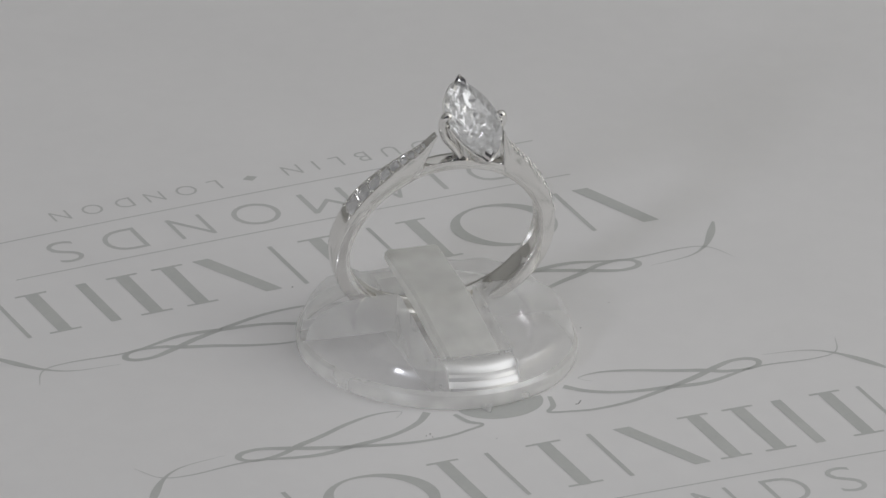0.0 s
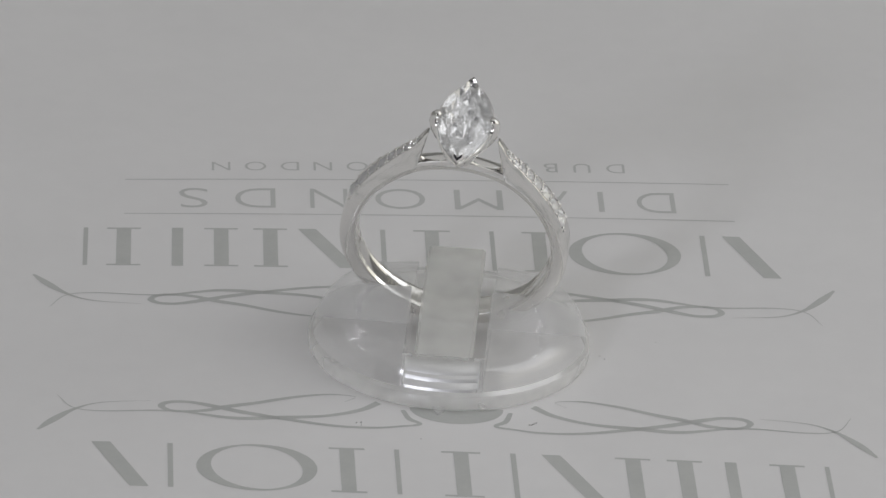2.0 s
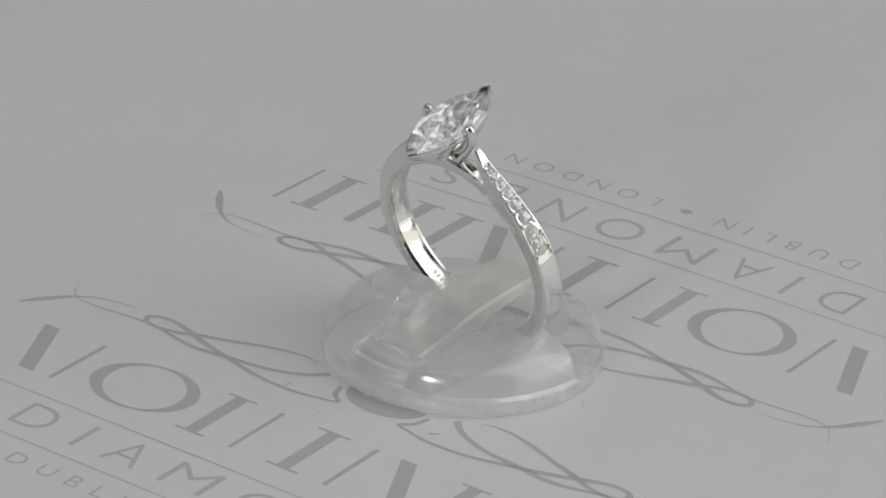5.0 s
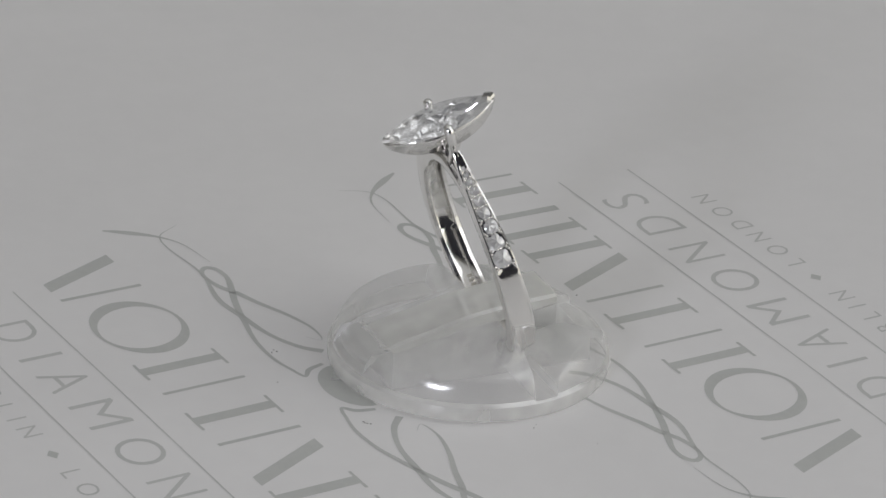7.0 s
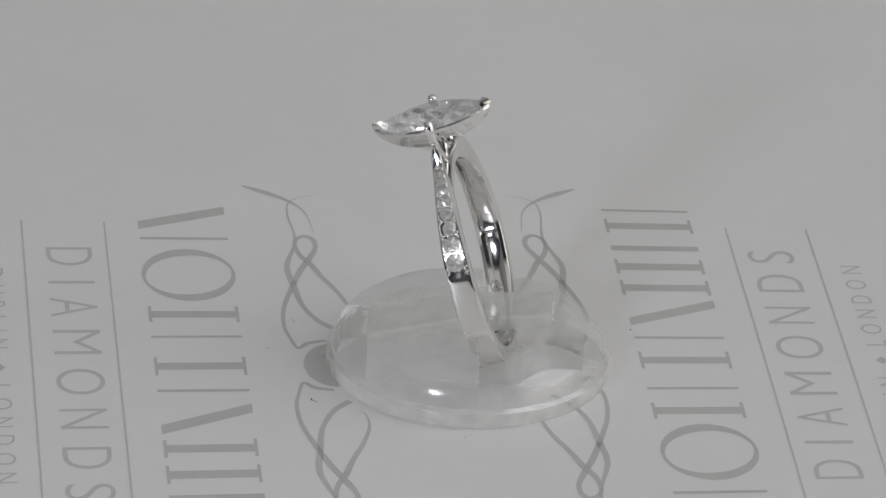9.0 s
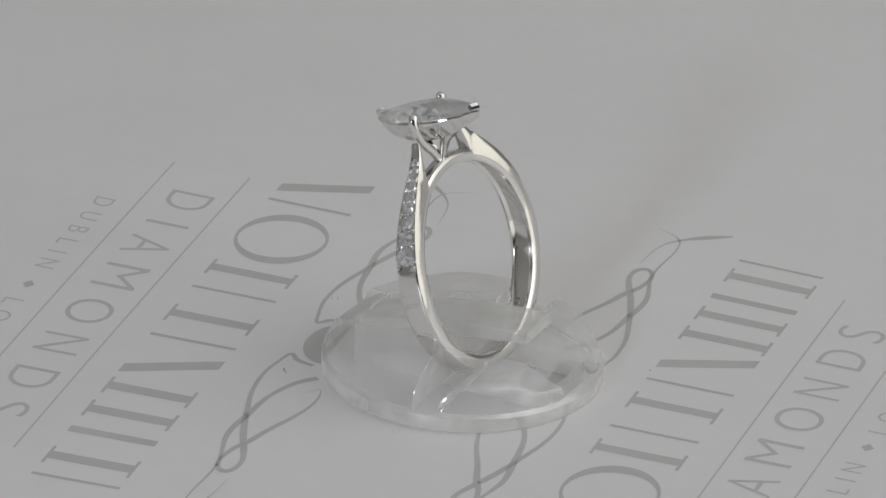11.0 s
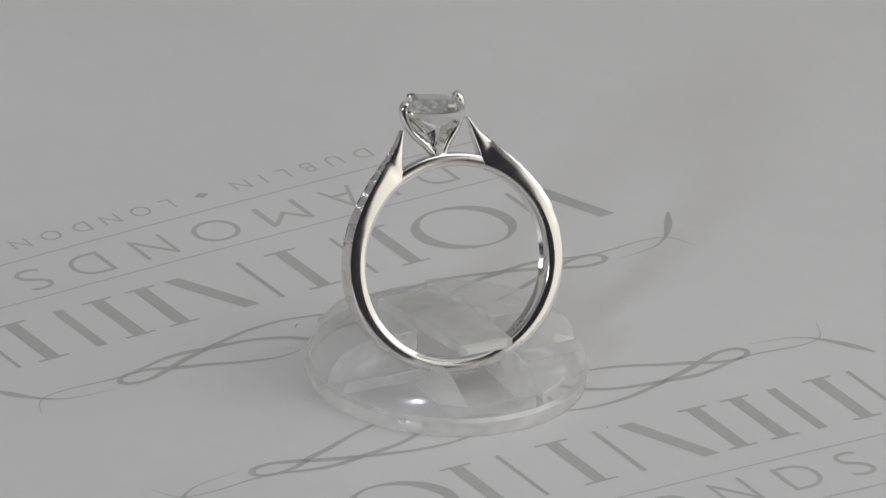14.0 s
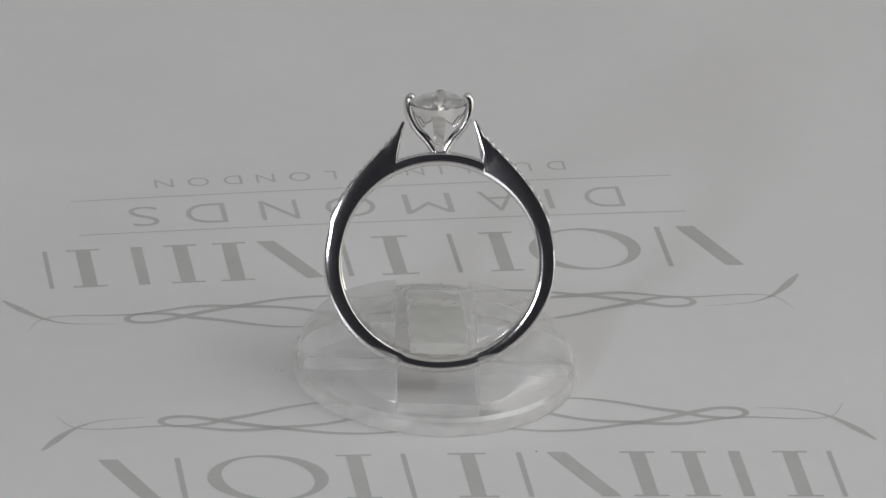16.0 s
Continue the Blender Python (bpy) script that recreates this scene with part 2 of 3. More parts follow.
# the name of the house, as plain wedges, rings and bars
MARKS = [
    slant(-30.2, TOP, -27.0, BASE, 1.6), upright(-24.4, TOP, BASE, 0.45, 0),
    oval_ring(-17.2, -21.05, 5.05, 4.15, 0.35, 1.3),
    stem(-9.6, 1.25, 3.0), upright(-5.4, TOP, BASE, 0.4, 0),
    stem(0.0, 1.25, 3.3),
    upright(4.4, TOP, BASE, 0.45, 0), slant(7.6, TOP, 11.2, BASE, 1.6),
    stem(14.5, 1.3, 3.0),
    stem(18.9, 1.3, 3.0), upright(22.8, TOP, BASE, 1.0, 0),
    stem(27.6, 1.3, 3.0), upright(31.0, TOP, BASE, 0.4, 0),
]
for mark in MARKS:
    printed("ink_mark", mark, INK)


def letters(text, left, right, top, base, mat, weight, xs=None):
    """Upright capitals set between left and right, one part each."""
    glyphs = []
    for ch in text:
        cu = bpy.data.curves.new("glyph", "FONT")
        cu.body, cu.size, cu.offset, cu.resolution_u = ch, 1.0, weight, 5
        ob = bpy.data.objects.new("glyph", cu)
        scene.collection.objects.link(ob)
        bpy.context.view_layer.update()
        me = bpy.data.meshes.new_from_object(ob.evaluated_get(bpy.context.evaluated_depsgraph_get()))
        bpy.data.objects.remove(ob)
        vs = [(v.co.x, v.co.y) for v in me.vertices]
        fs = [tuple(p.vertices) for p in me.polygons]
        glyphs.append((vs, fs, min(v[0] for v in vs), max(v[0] for v in vs)))
        bpy.data.meshes.remove(me)
    cap = max(v[1] for v in glyphs[0][0])
    k = (top - base) / cap
    if xs is None:
        widths = [(g[3] - g[2]) * k for g in glyphs]
        gap = (right - left - sum(widths)) / (len(text) - 1)
        xs, x = [], left
        for w in widths:
            xs.append((x, x + w))
            x += w + gap
    for (vs, fs, lo, hi), (x0, x1) in zip(glyphs, xs):
        for m in BLOCKS:
            verts = []
            for x, y in vs:
                q = m @ Vector((x0 + (x - lo) / (hi - lo) * (x1 - x0), base + y * k, 0))
                verts.append((q.x, q.y, lie(q.x, q.y) + 0.02))
            part("letter", mesh_of("letter", verts, fs, mat), card)


letters("DIAMONDS", 0, 0, -29.4, -33.55, INK_THIN, -0.012,
        [(-22.4, -18.9), (-15.9, -15.4), (-12.7, -9.2), (-6.7, -2.3), (0.35, 4.9), (7.4, 10.8), (13.95, 17.6), (20.1, 22.7)])
letters("DUBLIN", -18.2, -3.4, -37.4, -39.25, INK_THIN, -0.008)
letters("LONDON", 3.0, 19.7, -37.4, -39.25, INK_THIN, -0.008)
printed("diamond_dot", [[(-0.75, -38.3), (0, -38.85), (0.75, -38.3), (0, -37.75)]], INK)
printed("rule", bar(-27.6, -28.05, 27.6, -28.05, 0.16), INK_THIN)
printed("rule", bar(-27.6, -35.45, 27.6, -35.45, 0.16), INK_THIN)

TIP = ribbon([(-35.5, -15.1), (-34.2, -13.2), (-32.4, -11.1), (-30.1, -9.8), (-26.0, -9.3)], [0.25, 0.75, 0.35, 0.14, 0.04])
LONG = ribbon([(-33.9, -8.5), (-32.6, -10.8), (-30.0, -11.4), (-24.3, -11.1), (-19.1, -12.2), (-15.2, -11.9), (-11.3, -11.4), (-8.3, -10.2), (-6.6, -8.7)],
              [0.05, 0.12, 0.16, 0.25, 0.5, 0.6, 0.45, 0.55, 0.7])
LOOP = ribbon([(-9.5, -8.7), (-8.6, -7.7), (-10.9, -7.4), (-13.9, -8.1), (-17.0, -9.3), (-19.5, -10.1), (-21.3, -10.9), (-23.3, -11.2), (-24.6, -10.9),
               (-25.1, -10.15), (-24.4, -9.5), (-22.8, -9.4), (-20.9, -10.0), (-18.1, -11.1), (-14.4, -12.2), (-10.7, -13.1), (-7.3, -13.3), (-4.9, -12.9),
               (-3.2, -12.4), (-4.1, -11.5), (-4.6, -9.9)],
              [0.04, 0.07, 0.25, 0.42, 0.5, 0.6, 0.5, 0.4, 0.45, 0.6, 0.5, 0.45, 0.6, 0.6, 0.5, 0.4, 0.35, 0.3, 0.35, 0.5, 0.4])
for stroke in (TIP, LONG, LOOP):
    printed("flourish", stroke, INK, "grey printed flourish")
    printed("flourish", flip(stroke), INK, "grey printed flourish")
printed("oval_emblem", [[(4.0 * math.cos(a), -9.4 + 2.75 * math.sin(a)) for a in [math.pi + math.pi * k / 30 for k in range(31)]]], INK, "solid grey oval")


# ---- the ring stand ----
stand = tagged(new("ring_stand"), "round clear acrylic ring stand with a springy tongue, on the card", "ring stand")
SLOT = 3.5


def lathe(profile, n=96):
    """A solid of revolution: the profile runs from the axis below to the axis above."""
    verts = [(0, 0, profile[0][1]), (0, 0, profile[-1][1])]
    mid = profile[1:-1]
    k = len(mid)
    for i in range(n):
        a = 2 * math.pi * i / n
        verts += [(r * math.cos(a), r * math.sin(a), z) for r, z in mid]
    faces = []
    for i in range(n):
        p, q = 2 + i * k, 2 + (i + 1) % n * k
        faces.append((0, q, p))
        faces.append((1, p + k - 1, q + k - 1))
        faces += [(p + j, q + j, q + j + 1, p + j + 1) for j in range(k - 1)]
    return verts, faces


def prism(outline, x0, x1):
    """A block between x0 and x1 with a side outline of (y, z)."""
    return loft([[(x0, y, z) for y, z in outline], [(x1, y, z) for y, z in outline]])


def box(x0, x1, y0, y1, z0, z1):
    return prism([(y0, z0), (y1, z0), (y1, z1), (y0, z1)], x0, x1)


def carved(solid, cuts, edge):
    """The solid less the cuts, its edges rounded off; shapes in millimetres."""
    made = []
    for v, f in (solid, *cuts):
        me = bpy.data.meshes.new("carving")
        me.from_pydata(v, [], f)
        bm = bmesh.new()
        bm.from_mesh(me)
        bmesh.ops.recalc_face_normals(bm, faces=bm.faces)
        bm.to_mesh(me)
        bm.free()
        made.append(new("carving", me))
    for k in range(2):
        made[0].data.materials.append(None)
    for tool in made[1:]:
        m = made[0].modifiers.new("cut", "BOOLEAN")
        m.operation, m.solver, m.object = "DIFFERENCE", "EXACT", tool
    b = made[0].modifiers.new("edge", "BEVEL")
    b.width, b.segments, b.limit_method, b.angle_limit = edge, 2, "ANGLE", radians(38)
    b.material = 1
    bpy.context.view_layer.update()
    me = bpy.data.meshes.new_from_object(made[0].evaluated_get(bpy.context.evaluated_depsgraph_get()))
    shape = [tuple(v.co) for v in me.vertices], [tuple(p.vertices) for p in me.polygons]
    rounded = [p.material_index for p in me.polygons]
    for ob in made:
        bpy.data.objects.remove(ob)
    bpy.data.meshes.remove(me)
    return shape, rounded


def tongue():
    """A springy tab that rises from the front of the base and reaches over the ring's foot."""
    secs = []
    line = spline([(-8.6, 2.9, 1.4), (-7.0, 3.3, 1.5), (-5.0, 3.75, 1.5), (-1.0, 4.7, 1.6), (3.0, 5.3, 1.4), (6.6, 5.75, 1.1), (6.85, 5.8, 0.9)], 6)
    for i, (s, z, th) in enumerate(line):
        d = line[min(i + 1, len(line) - 1)][:2] - line[max(i - 1, 0)][:2]
        d = d / np.hypot(*d)
        nx, nz = -d[1], d[0]
        w = 2.5 - (0.5 if i == len(line) - 1 else 0.15 if i > len(line) - 4 else 0)
        h, c = th / 2, 0.24
        prof = [(-w, -h + c), (-w + c, -h), (w - c, -h), (w, -h + c), (w, h - c), (w - c, h), (-w + c, h), (-w, h - c)]
        secs.append([(x, s + nx * q, z + nz * q) for x, q in prof])
    return loft(secs)


DOME = [(0, 0.03), (11.9, 0.03), (12.15, 0.15), (12.23, 0.4), (12.23, 1.2), (12.17, 1.4), (12.0, 1.56), (11.85, 1.7), (11.76, 2.0), (11.64, 2.5), (11.42, 3.1), (11.05, 3.65), (10.5, 4.12), (9.7, 4.5), (8.4, 4.95),
        (6.6, 5.3), (4.5, 5.55), (2.5, 5.7), (0, 5.72)]
# the steps cut into the front, bowed like the rim: side outline of what is taken away
STEPS = [(-16, 1.95), (-11.75, 1.95), (-11.6, 2.2), (-11.35, 2.35), (-11.2, 2.65), (-10.85, 2.8), (-10.6, 3.2), (-10.2, 3.42), (-9.6, 3.55), (-6, 3.65), (-6, 9), (-16, 9)]
CUTS = [
    box(-SLOT, SLOT, -8.7, 9.9, -1, 9),                                    # the well under the tongue, open to the card
    box(-SLOT, SLOT, 8.0, 14, 2.05, 9),                                    # its way out over the rim
    box(-14, 14, 0.95, 3.15, 1.55, 9),                                     # the slot that the ring stands in
    prism([(-14, 3.3), (-7.5, 3.65), (-4.5, 4.35), (-2.0, 4.9), (0.0, 5.2), (1.0, 5.15), (1.0, 9), (-14, 9)], -14, 14),    # the front halves slope down
    prism([(3.1, 2.5), (3.8, 3.2), (4.8, 3.75), (6.0, 4.05), (7.4, 4.0), (8.8, 3.5), (10.0, 2.9), (14, 2.2), (14, 9), (3.1, 9)], -14, 14),  # the back halves are low humps
    loft([[(x, y + x * x * 0.05, z) for y, z in STEPS] for x in np.linspace(-SLOT + 0.3, SLOT - 0.3, 13)]),
]
shape, rounded = carved(lathe(DOME), CUTS, 0.26)
keep = [k for k, q in enumerate(shape[1]) if max(shape[0][i][2] for i in q) > 0.05]
shape, rounded = (shape[0], [shape[1][k] for k in keep]), [rounded[k] for k in keep]  # its foot lies on the card
body = mesh_of("body", *shape, ACRYLIC, True, crease=30)
for m in (EDGE_GLINT, RIM, CUT_PALE, STEP_GLINT):
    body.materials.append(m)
# Glint and pale materials by facing: edges, front steps, upright faces; rim by place.
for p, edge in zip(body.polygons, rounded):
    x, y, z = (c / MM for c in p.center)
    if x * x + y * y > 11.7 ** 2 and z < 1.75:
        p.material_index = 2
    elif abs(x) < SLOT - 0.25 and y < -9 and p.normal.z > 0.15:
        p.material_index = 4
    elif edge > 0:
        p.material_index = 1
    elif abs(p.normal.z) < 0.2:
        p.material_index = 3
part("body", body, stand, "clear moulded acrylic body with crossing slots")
part("moulding_nub", mesh_of("moulding_nub", *loft([[(-0.55, -12.15, 0.05), (0.55, -12.15, 0.05), (0.5, -12.15, 0.6), (-0.5, -12.15, 0.6)], [(-0.08, -12.95, 0.05), (0.08, -12.95, 0.05), (0.06, -12.9, 0.2), (-0.06, -12.9, 0.2)]]), ACRYLIC), stand, "small moulding nub on the rim")
part("tongue", mesh_of("tongue", *tongue(), FROST, True, crease=20), stand, "slightly cloudy acrylic tongue")


# ---- the ring ----
ring = tagged(new("diamond_ring"), "polished platinum ring with a marquise diamond and pave shoulders", "ring")

def eased(theta, angles, values, spread=5.0):
    """A value along the shank that passes softly from one of the given angles to the next."""
    return float(np.mean(np.interp(np.abs(theta) + np.linspace(-spread, spread, 9), angles, values)))


def inner(theta):
    return eased(theta, [0, 60, 90, 140, 180], [8.42, 8.42, 8.38, 8.40, 8.46])


def at(theta, r, y):
    """A point of the ring: theta degrees from the head, r from the centre, y along the finger."""
    a = radians(theta)
    z = r * math.cos(a)
    return (r * math.sin(a), y, z if z > 0 else z * 0.955)


def half_width(theta):
    return eased(theta, [0, 15.8, 23.3, 30, 45, 60, 90, 180], [0.42, 0.42, 0.59, 0.72, 0.91, 1.05, 1.18, 1.16], 3.0)


def outer(theta):
    return eased(theta, [15.8, 18.1, 20.5, 23.3, 26, 31, 38, 44, 54, 64, 72, 80, 90, 180], [12.3, 11.84, 11.44, 11.2, 10.98, 10.67, 10.38, 10.22, 10.05, 9.97, 9.93, 9.9, 9.88, 9.78], 0.5 if abs(theta) < 26 else min(5.0, 0.5 + (abs(theta) - 26) * 0.4))


PAVE_END = 70.0


def band(pi, po, w, paved, hollow=0.0):
    """One cut through the ring between an inner and an outer point (x, z): rails and a sunk floor where it is paved, hollowed inside under the stones."""
    ix, iz = pi
    dx, dz = po[0] - ix, po[1] - iz
    size = math.hypot(dx, dz)
    dx, dz = dx / size, dz / size
    c = min(0.12, size * 0.3)
    rail = min(0.2, w * 0.4)
    top = size - 0.08 * paved
    fine = min(1.0, size / 1.4)
    q = min(0.11, w * 0.25) * fine
    plain = 1 - paved
    bow = 0.03 * fine
    half = [(c * 0.7, w - q), (min(size * 0.24, 0.2), w - bow), (min(size * 0.46, 0.6), w), (size * 0.70, w - bow - 0.01 * plain), (size * 0.86, w - bow * 1.4 - 0.02 * plain), (size - 0.02 - 0.05 * plain, w - max(q * 0.8, bow * 1.7) - 0.04 * plain),
            (size - 0.015 * plain, w - rail - 0.02 * plain), (top, w - rail - 0.04 - 0.2 * plain)]
    deep = 0.34 * hollow
    cut = [(0, -w * 0.66), (0.02 + deep * 0.85, -w * (0.62 - 0.14 * hollow)), (0.06 + deep, 0.0), (0.02 + deep * 0.85, w * (0.62 - 0.14 * hollow)), (0, w * 0.66)] + half + [(top + 0.02 * plain, 0.0)] + [(r, -y) for r, y in reversed(half)]
    return [(ix + dx * r, y, iz + dz * r) for r, y in cut]


HORN = [((2.93, 12.12), (3.08, 12.2), 0.34), ((3.06, 11.5), (3.36, 11.85), 0.42), ((3.2, 10.8), (3.68, 11.25), 0.48), ((3.34, 10.1), (4.0, 10.72), 0.55), ((3.5, 9.25), (4.42, 10.25), 0.6), ((3.6, 8.3), (4.6, 9.98), 0.63)]
secs = [band(pi, po, w, min(1.0, 0.3 * i)) for i, (pi, po, w) in enumerate(HORN)]
for i in range(155):
    th = 26.0 + 308.0 * i / 154
    t = th if th <= 180 else th - 360
    p0, p1 = at(th, inner(t), 0), at(th, outer(t), 0)
    secs.append(band((p0[0], p0[2]), (p1[0], p1[2]), half_width(t), max(0.0, min(1.0, (PAVE_END + 4 - abs(t)) / 5.0)),
                     max(0.0, min(1.0, (abs(t) - 28) / 10.0, (108 - abs(t)) / 12.0)) ** 0.5))
secs += [band((-pi[0], pi[1]), (-po[0], po[1]), w, min(1.0, 0.3 * i)) for i, (pi, po, w) in reversed(list(enumerate(HORN)))]
part("shank", mesh_of("shank", *loft(secs), METAL, True, crease=34), ring)
secs = []
for i in range(29):
    th = -28.0 + 2.0 * i
    w = half_width(26) - 0.004
    side = [(inner(th), w * 0.62), (inner(th) + 0.084, w - 0.1), (inner(th) + 0.3, w - 0.035), (9.1, w - 0.025), (9.36, w - 0.035), (9.48, w - 0.09), (9.53, w - 0.2)]
    cut = [(inner(th) + 0.08, 0.0)] + side + [(r, -y) for r, y in reversed(side)]
    secs.append([at(th, r, y) for r, y in cut])
part("bridge", mesh_of("bridge", *loft(secs), METAL, True, crease=34), ring)

# worn stamps inside the foot of the ring
STAMP = mesh_of("stamp", *loft([[(-0.16, -0.28, -0.02), (0.16, -0.28, -0.02), (0.16, 0.28, -0.02), (-0.16, 0.28, -0.02)], [(-0.12, -0.22, 0.03), (0.12, -0.22, 0.03), (0.12, 0.22, 0.03), (-0.12, 0.22, 0.03)]]), ENGRAVED)
for th in (137, 140.2, 143.4, 146.6, 149.8, 214, 217, 220):
    part("stamp", STAMP, ring, "small worn stamp in the metal", Matrix.Translation(Vector(at(th, inner(th if th < 180 else th - 360) + 0.06, 0)) * MM) @ pose(0, 0, 0, 0, th + 180, 0))

# pave stones and the grains that hold them
def brilliant(radius, seed):
    rnd = random.Random(seed)
    rings = [(0.50, 0.36, 8, 0), (0.78, 0.24, 8, 0.5), (1.0, 0.04, 16, 0), (1.0, 0.0, 16, 0)]
    verts, n = [], 16
    for k, z, _, turn in rings:
        verts += [(radius * k * math.cos(2 * math.pi * (i + turn) / n), radius * k * math.sin(2 * math.pi * (i + turn) / n), radius * z) for i in range(n)]
    verts += [(radius * 0.55 * math.cos(2 * math.pi * i / n), radius * 0.55 * math.sin(2 * math.pi * i / n), radius * (-0.38 - 0.14 * (i % 2))) for i in range(n)]
    verts.append((0, 0, -0.8 * radius))
    # a cushion outline, each corner of the facets a little off
    square = [(abs(math.cos(2 * math.pi * i / n)) ** 3.2 + abs(math.sin(2 * math.pi * i / n)) ** 3.2) ** (-1 / 3.2) for i in range(n)]
    verts = [(x * square[k % n], y * square[k % n], z + (rnd.uniform(-0.09, 0.09) * radius if k < 2 * n else 0.0)) for k, (x, y, z) in enumerate(verts[:-1])] + verts[-1:]
    faces = [(i, (i + 1) % n, 5 * n + 1) for i in range(n)]
    verts.append((0, 0, 0.5 * radius))
    for s in range(4):
        for i in range(n):
            j = (i + 1) % n
            faces += [(s * n + i, s * n + j, (s + 1) * n + i), (s * n + j, (s + 1) * n + j, (s + 1) * n + i)]
    faces += [(4 * n + i, 4 * n + (i + 1) % n, 5 * n) for i in range(0, n)]
    return verts, faces


STONES = [mesh_of("pave_stone", *brilliant(1.0, seed), PAVE, under=PAVE_DEPTH) for seed in range(5)]
GRAIN = mesh_of("grain", *tube([(0, 0, -0.1), (0, 0, 0.05)], [0.15, 0.145], 7), METAL, True)
for sx in (-1, 1):
    th = 18.2
    while th < PAVE_END - 4:
        w = half_width(th)
        radius = max(0.2, w - 0.21)
        step = math.degrees(2 * radius * 0.95 / outer(th))
        mid = th + step / 2
        r = outer(mid) - 0.17
        slope = math.degrees(math.atan2(outer(mid + 1) - outer(mid - 1), r * radians(2)))
        place = Matrix.Translation(Vector(at(sx * mid, r, 0)) * MM) @ pose(0, 0, 0, 0, sx * (mid - slope), random.uniform(-5, 5)) @ pose(0, 0, 0, random.uniform(-11, 11), random.uniform(-11, 11), 0)
        part("pave_stone", random.choice(STONES), ring, "", place @ Matrix.Diagonal((radius, radius, radius, 1)))
        for sy in (-1, 1):
            for f, out in ((0.5, 0.34), (0.5, w - 0.15), (0.36, 0.2), (0.64, 0.2)):
                part("grain", GRAIN, ring, "", Matrix.Translation(Vector(at(sx * (th + step * (f + 0.5)), outer(th + step * (f + 0.5)) - 0.075, sy * (w - out))) * MM) @ pose(0, 0, 0, 0, sx * mid, 0))
        th += step


# the marquise and its setting
def marquise(k, z, n=32, length=5.08, width=2.35):
    """Outline of a pointed oval at the scale k."""
    rad = (length * length + width * width) / (2 * width)
    pts = []
    lim = math.asin(length / rad)
    for side in (1, -1):
        for i in range(n // 2):
            a = -lim + 2 * lim * i / (n // 2)
            pts.append((side * (rad * math.cos(a) - (rad - width)) * k, side * rad * math.sin(a) * k, z))
    return pts


def gem():
    n = 32
    levels = [marquise(0.56, 0.72, n), marquise(0.78, 0.48, n), marquise(1.0, 0.10, n), marquise(1.0, 0.0, n)]
    for lev in (0, 1):
        m = levels[lev]
        step = 4 if lev != 1 else 2
        for i in range(n):
            a, b = (i // step) * step, ((i // step) * step + step) % n
            t = (i % step) / step
            m[i] = tuple(m[a][c] * (1 - t) + m[b][c] * t for c in range(3)) if i % step else m[i]
    rnd = random.Random(7)
    for row, (k, z) in enumerate(((0.86, -0.30), (0.72, -0.55), (0.58, -0.82), (0.44, -1.05), (0.30, -1.28), (0.16, -1.52))):
        flat = marquise(k, z, 2 * n)
        flat = [flat[(2 * i + row % 2) % (2 * n)] for i in range(n)]
        levels.append([(x + rnd.uniform(-0.1, 0.1), y + rnd.uniform(-0.16, 0.16), z + rnd.uniform(-0.2, 0.2)) for x, y, z in flat])
    verts = [v for m in levels for v in m]
    faces = [tuple(range(n))]
    for s in range(len(levels) - 1):
        for i in range(n):
            j = (i + 1) % n
            if ((i // 2 + s) % 2) if s < 3 else s % 2:
                faces += [(s * n + i, s * n + j, (s + 1) * n + i), (s * n + j, (s + 1) * n + j, (s + 1) * n + i)]
            else:
                faces += [(s * n + i, s * n + j, (s + 1) * n + j), (s * n + i, (s + 1) * n + j, (s + 1) * n + i)]
    o = len(verts)
    verts.append((0, 0, -1.8))
    base = (len(levels) - 1) * n
    faces += [(base + i, base + (i + 1) % n, o) for i in range(n)]
    return verts, faces


HEAD = pose(0, 0, 13.75 * MM)
part("marquise_diamond", mesh_of("marquise_diamond", *gem(), DIAMOND, under=DEPTH), ring, "clear marquise-cut diamond", HEAD)
for sx in (-1, 1):
    line = spline([(sx * 0.3, 0, -4.35), (sx * 1.05, 0, -3.2), (sx * 2.0, 0, -2.1), (sx * 2.55, 0, -0.9), (sx * 2.6, 0, 0.1), (sx * 2.4, 0, 0.42)], 4)
    part("claw", mesh_of("claw", *tube([tuple(p) for p in line], [0.36 + 0.06 * i / len(line) for i in range(len(line))], 12), METAL, True), ring, "", HEAD)
for sy in (-1, 1):
    secs = []
    for y, z, w, deep, th in [(0.35, -4.4, 0.34, 0.04, 0.4), (0.65, -3.7, 0.36, 0.08, 0.36), (1.35, -2.75, 0.42, 0.15, 0.32), (2.5, -1.85, 0.5, 0.28, 0.3), (3.7, -1.0, 0.56, 0.4, 0.3), (4.65, -0.3, 0.58, 0.56, 0.3), (5.05, 0.1, 0.48, 0.6, 0.3), (5.0, 0.34, 0.36, 0.5, 0.24)]:
        secs.append([(x, sy * yy * 1.04, zz) for x, yy, zz in [(-w, y - deep, z), (0, y, z), (w, y - deep, z), (w, y - deep - th * 0.6, z + th), (0, y - th * 0.6, z + th), (-w, y - deep - th * 0.6, z + th)]])
    part("v_claw", mesh_of("v_claw", *loft(secs), METAL, True), ring, "", HEAD)
hull = marquise(1.0, 0.0, 72)
secs = []
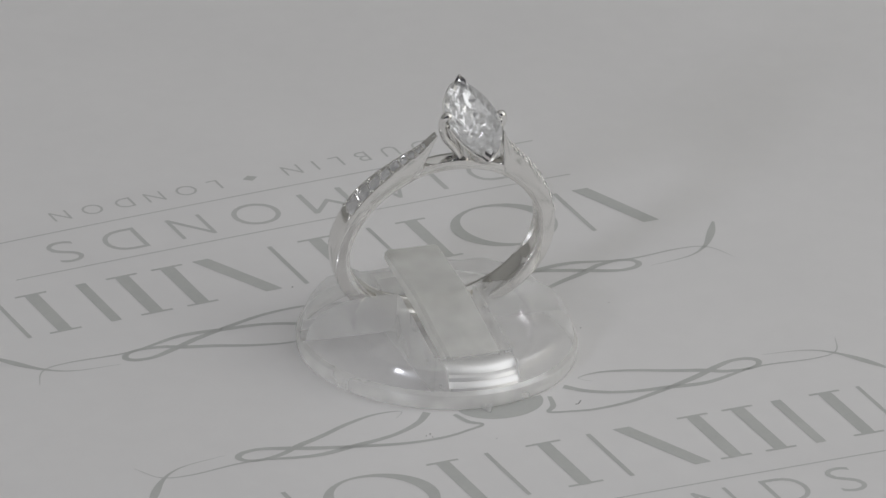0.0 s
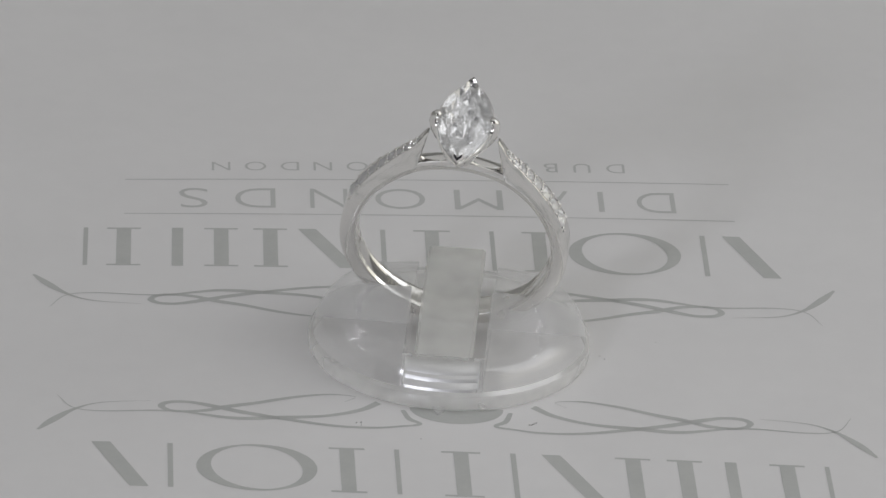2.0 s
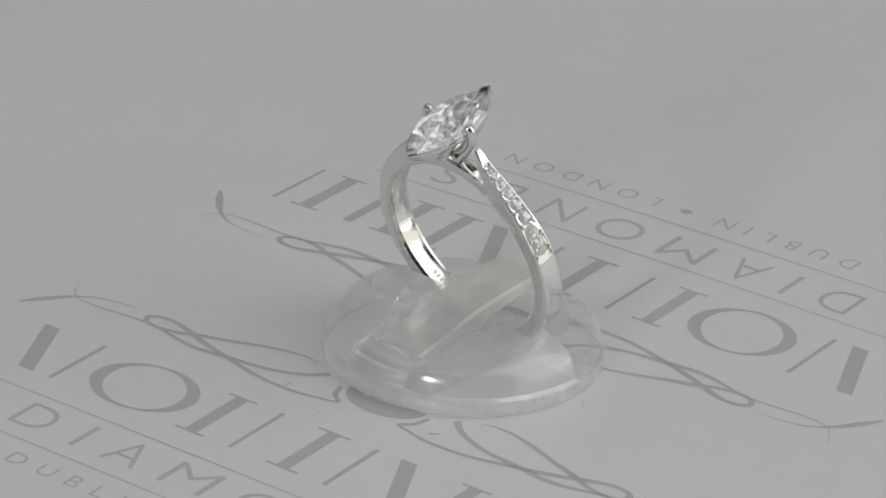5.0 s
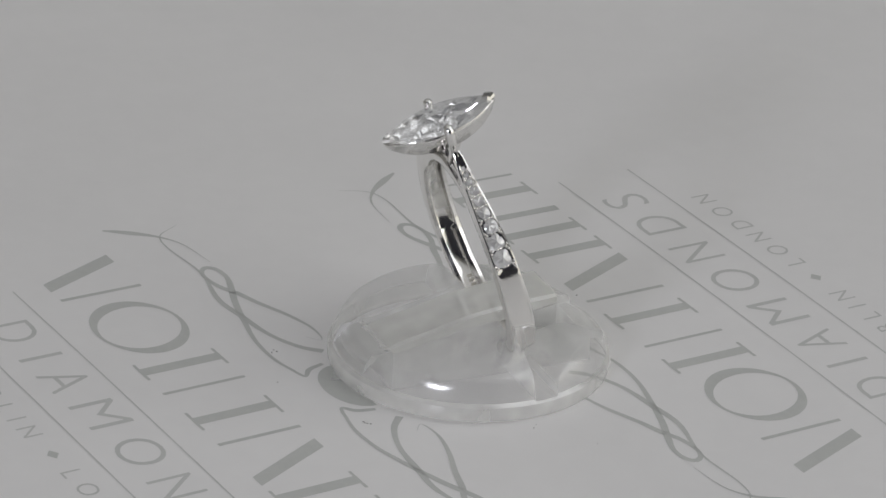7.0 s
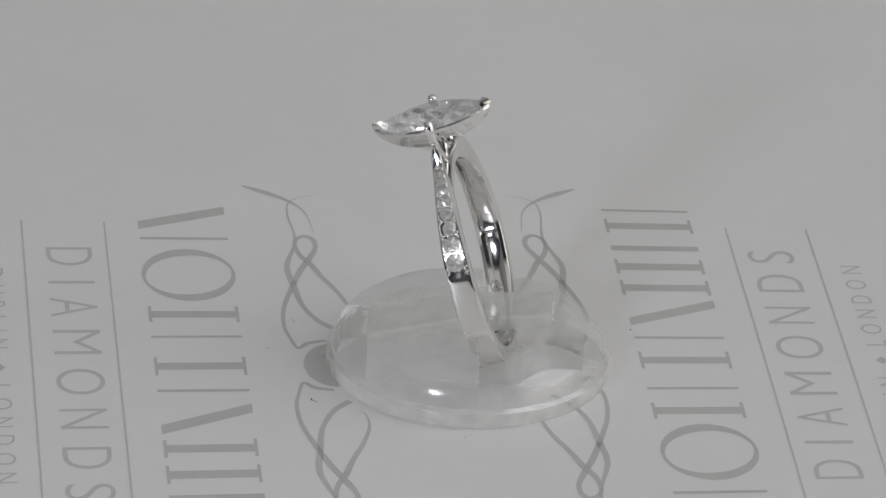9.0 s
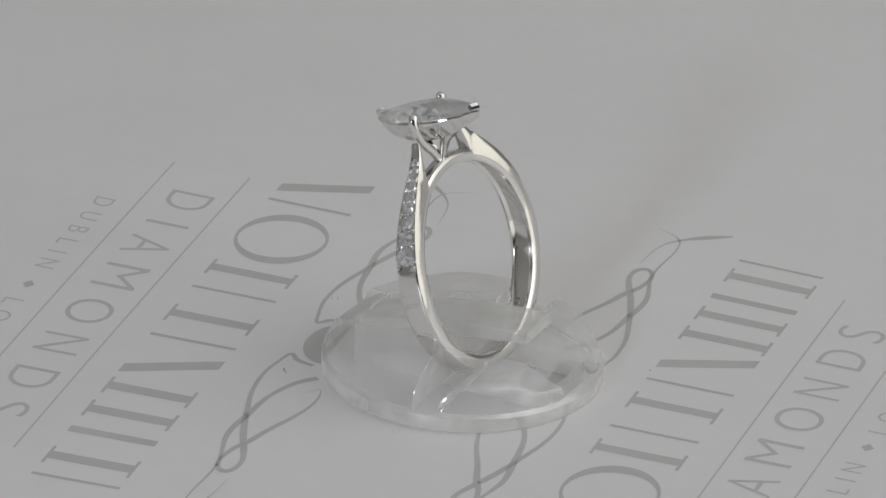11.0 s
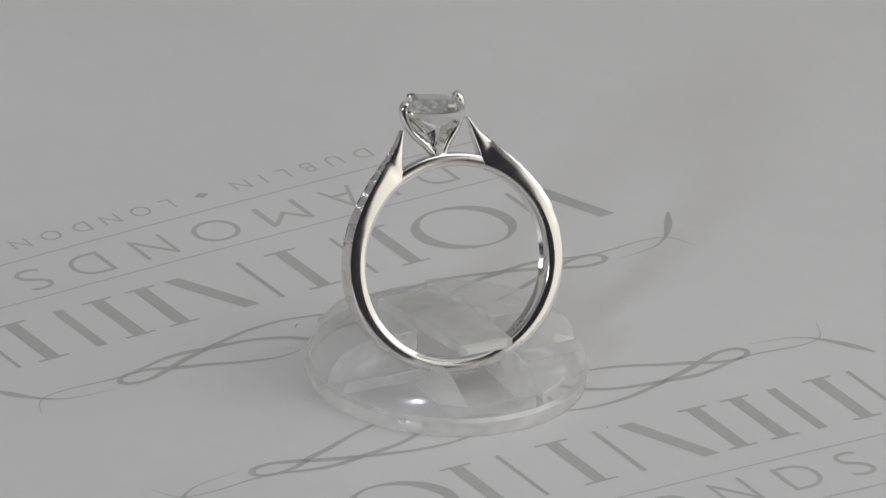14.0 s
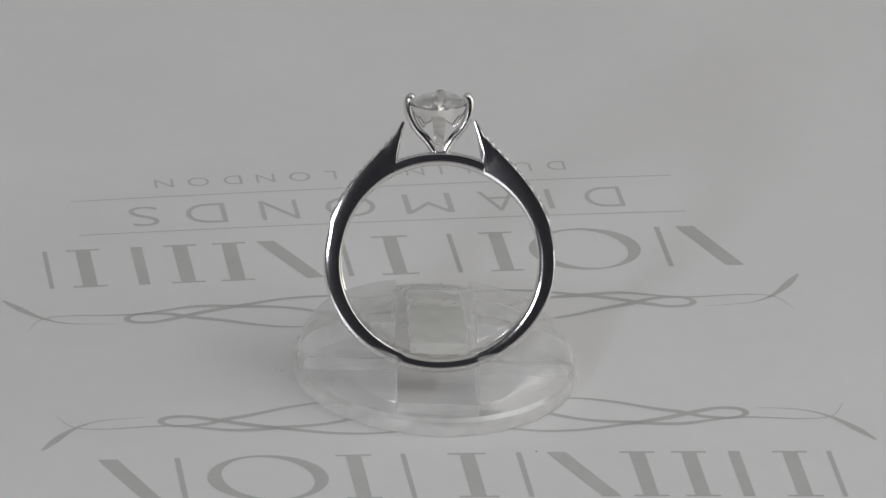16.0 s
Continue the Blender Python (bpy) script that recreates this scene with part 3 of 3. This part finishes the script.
for x, y, z in hull:
    e = 1 - (abs(y) / 5.08) ** 2
    low = -0.72 - 1.3 * e
    k = 0.92 - 0.32 * e
    out = 0.16 if x > 0 else -0.16 if x < 0 else 0.0
    secs.append([(x * 0.98 - out * 0.3, y * 0.99, -0.10), (x * 1.0 + out * 0.8, y * 1.012, -0.16), (x * 0.99 + out * 0.6, y * 1.0, -0.42), (x * k + out * 0.5, y * 0.955, low), (x * k - out * 0.6, y * 0.94, low - 0.04), (x * 0.95 - out * 0.6, y * 0.97, -0.3)])
part("gallery_rail", mesh_of("gallery_rail", *loft(secs, closed=True), METAL, True, crease=50), ring, "", HEAD)


# ---- specks of dust on the card ----
def specks():
    verts, faces = [], []
    for i, (x, y, size) in enumerate([(-7.1, -12.2, 0.3), (-2.1, -14.8, 0.18), (7.8, -11.2, 0.28), (-2.1, -14.8, 0.2), (-5.9, 17.2, 0.3), (14.3, 1.0, 0.22), (7.2, -11.6, 0.28), (7.4, -11.6, 0.3), (-7.1, -12.7, 0.2), (7.5, -11.5, 0.2), (19.0, 4.5, 0.15), (7.6, -11.4, 0.25), (-8.2, -4.6, 0.2), (-7.5, -12.3, 0.2), (13.9, 1.5, 0.15)]):
        v, f = tube([(x, y, lie(x, y)), (x + size * 0.25, y + size * 0.2, lie(x, y) + 0.05)], [size * 0.18, size * 0.12], 6)
        o = len(verts)
        verts += v
        faces += [tuple(k + o for k in q) for q in f]
    return mesh_of("dust", verts, faces, DUST)


dust = tagged(new("dust", specks()), "few dark specks of dust on the white card", "dust", kind="stuff")


# ---- what turns ----
CARD_AT = Matrix.Identity(4)
STAND_AT = pose(0.84 * MM, 2.34 * MM, 0.0, 0, 0, -6)
RING_AT = pose(0.9 * MM, 2.5 * MM, 10.53 * MM, 0, 0, -9.5) @ pose(0, 0, 0, 18.5) @ pose(-0.05 * MM, 0, 0, 0, 3.4)


def motions():
    for thing, rest in ((card, CARD_AT), (dust, CARD_AT), (stand, STAND_AT), (ring, RING_AT)):
        walk(thing, [(t / 2, pose(0, 0, 0, 0, 0, RATE * (t / 2 - 8) + PRINT_TURN) @ rest) for t in range(33)])


motions()
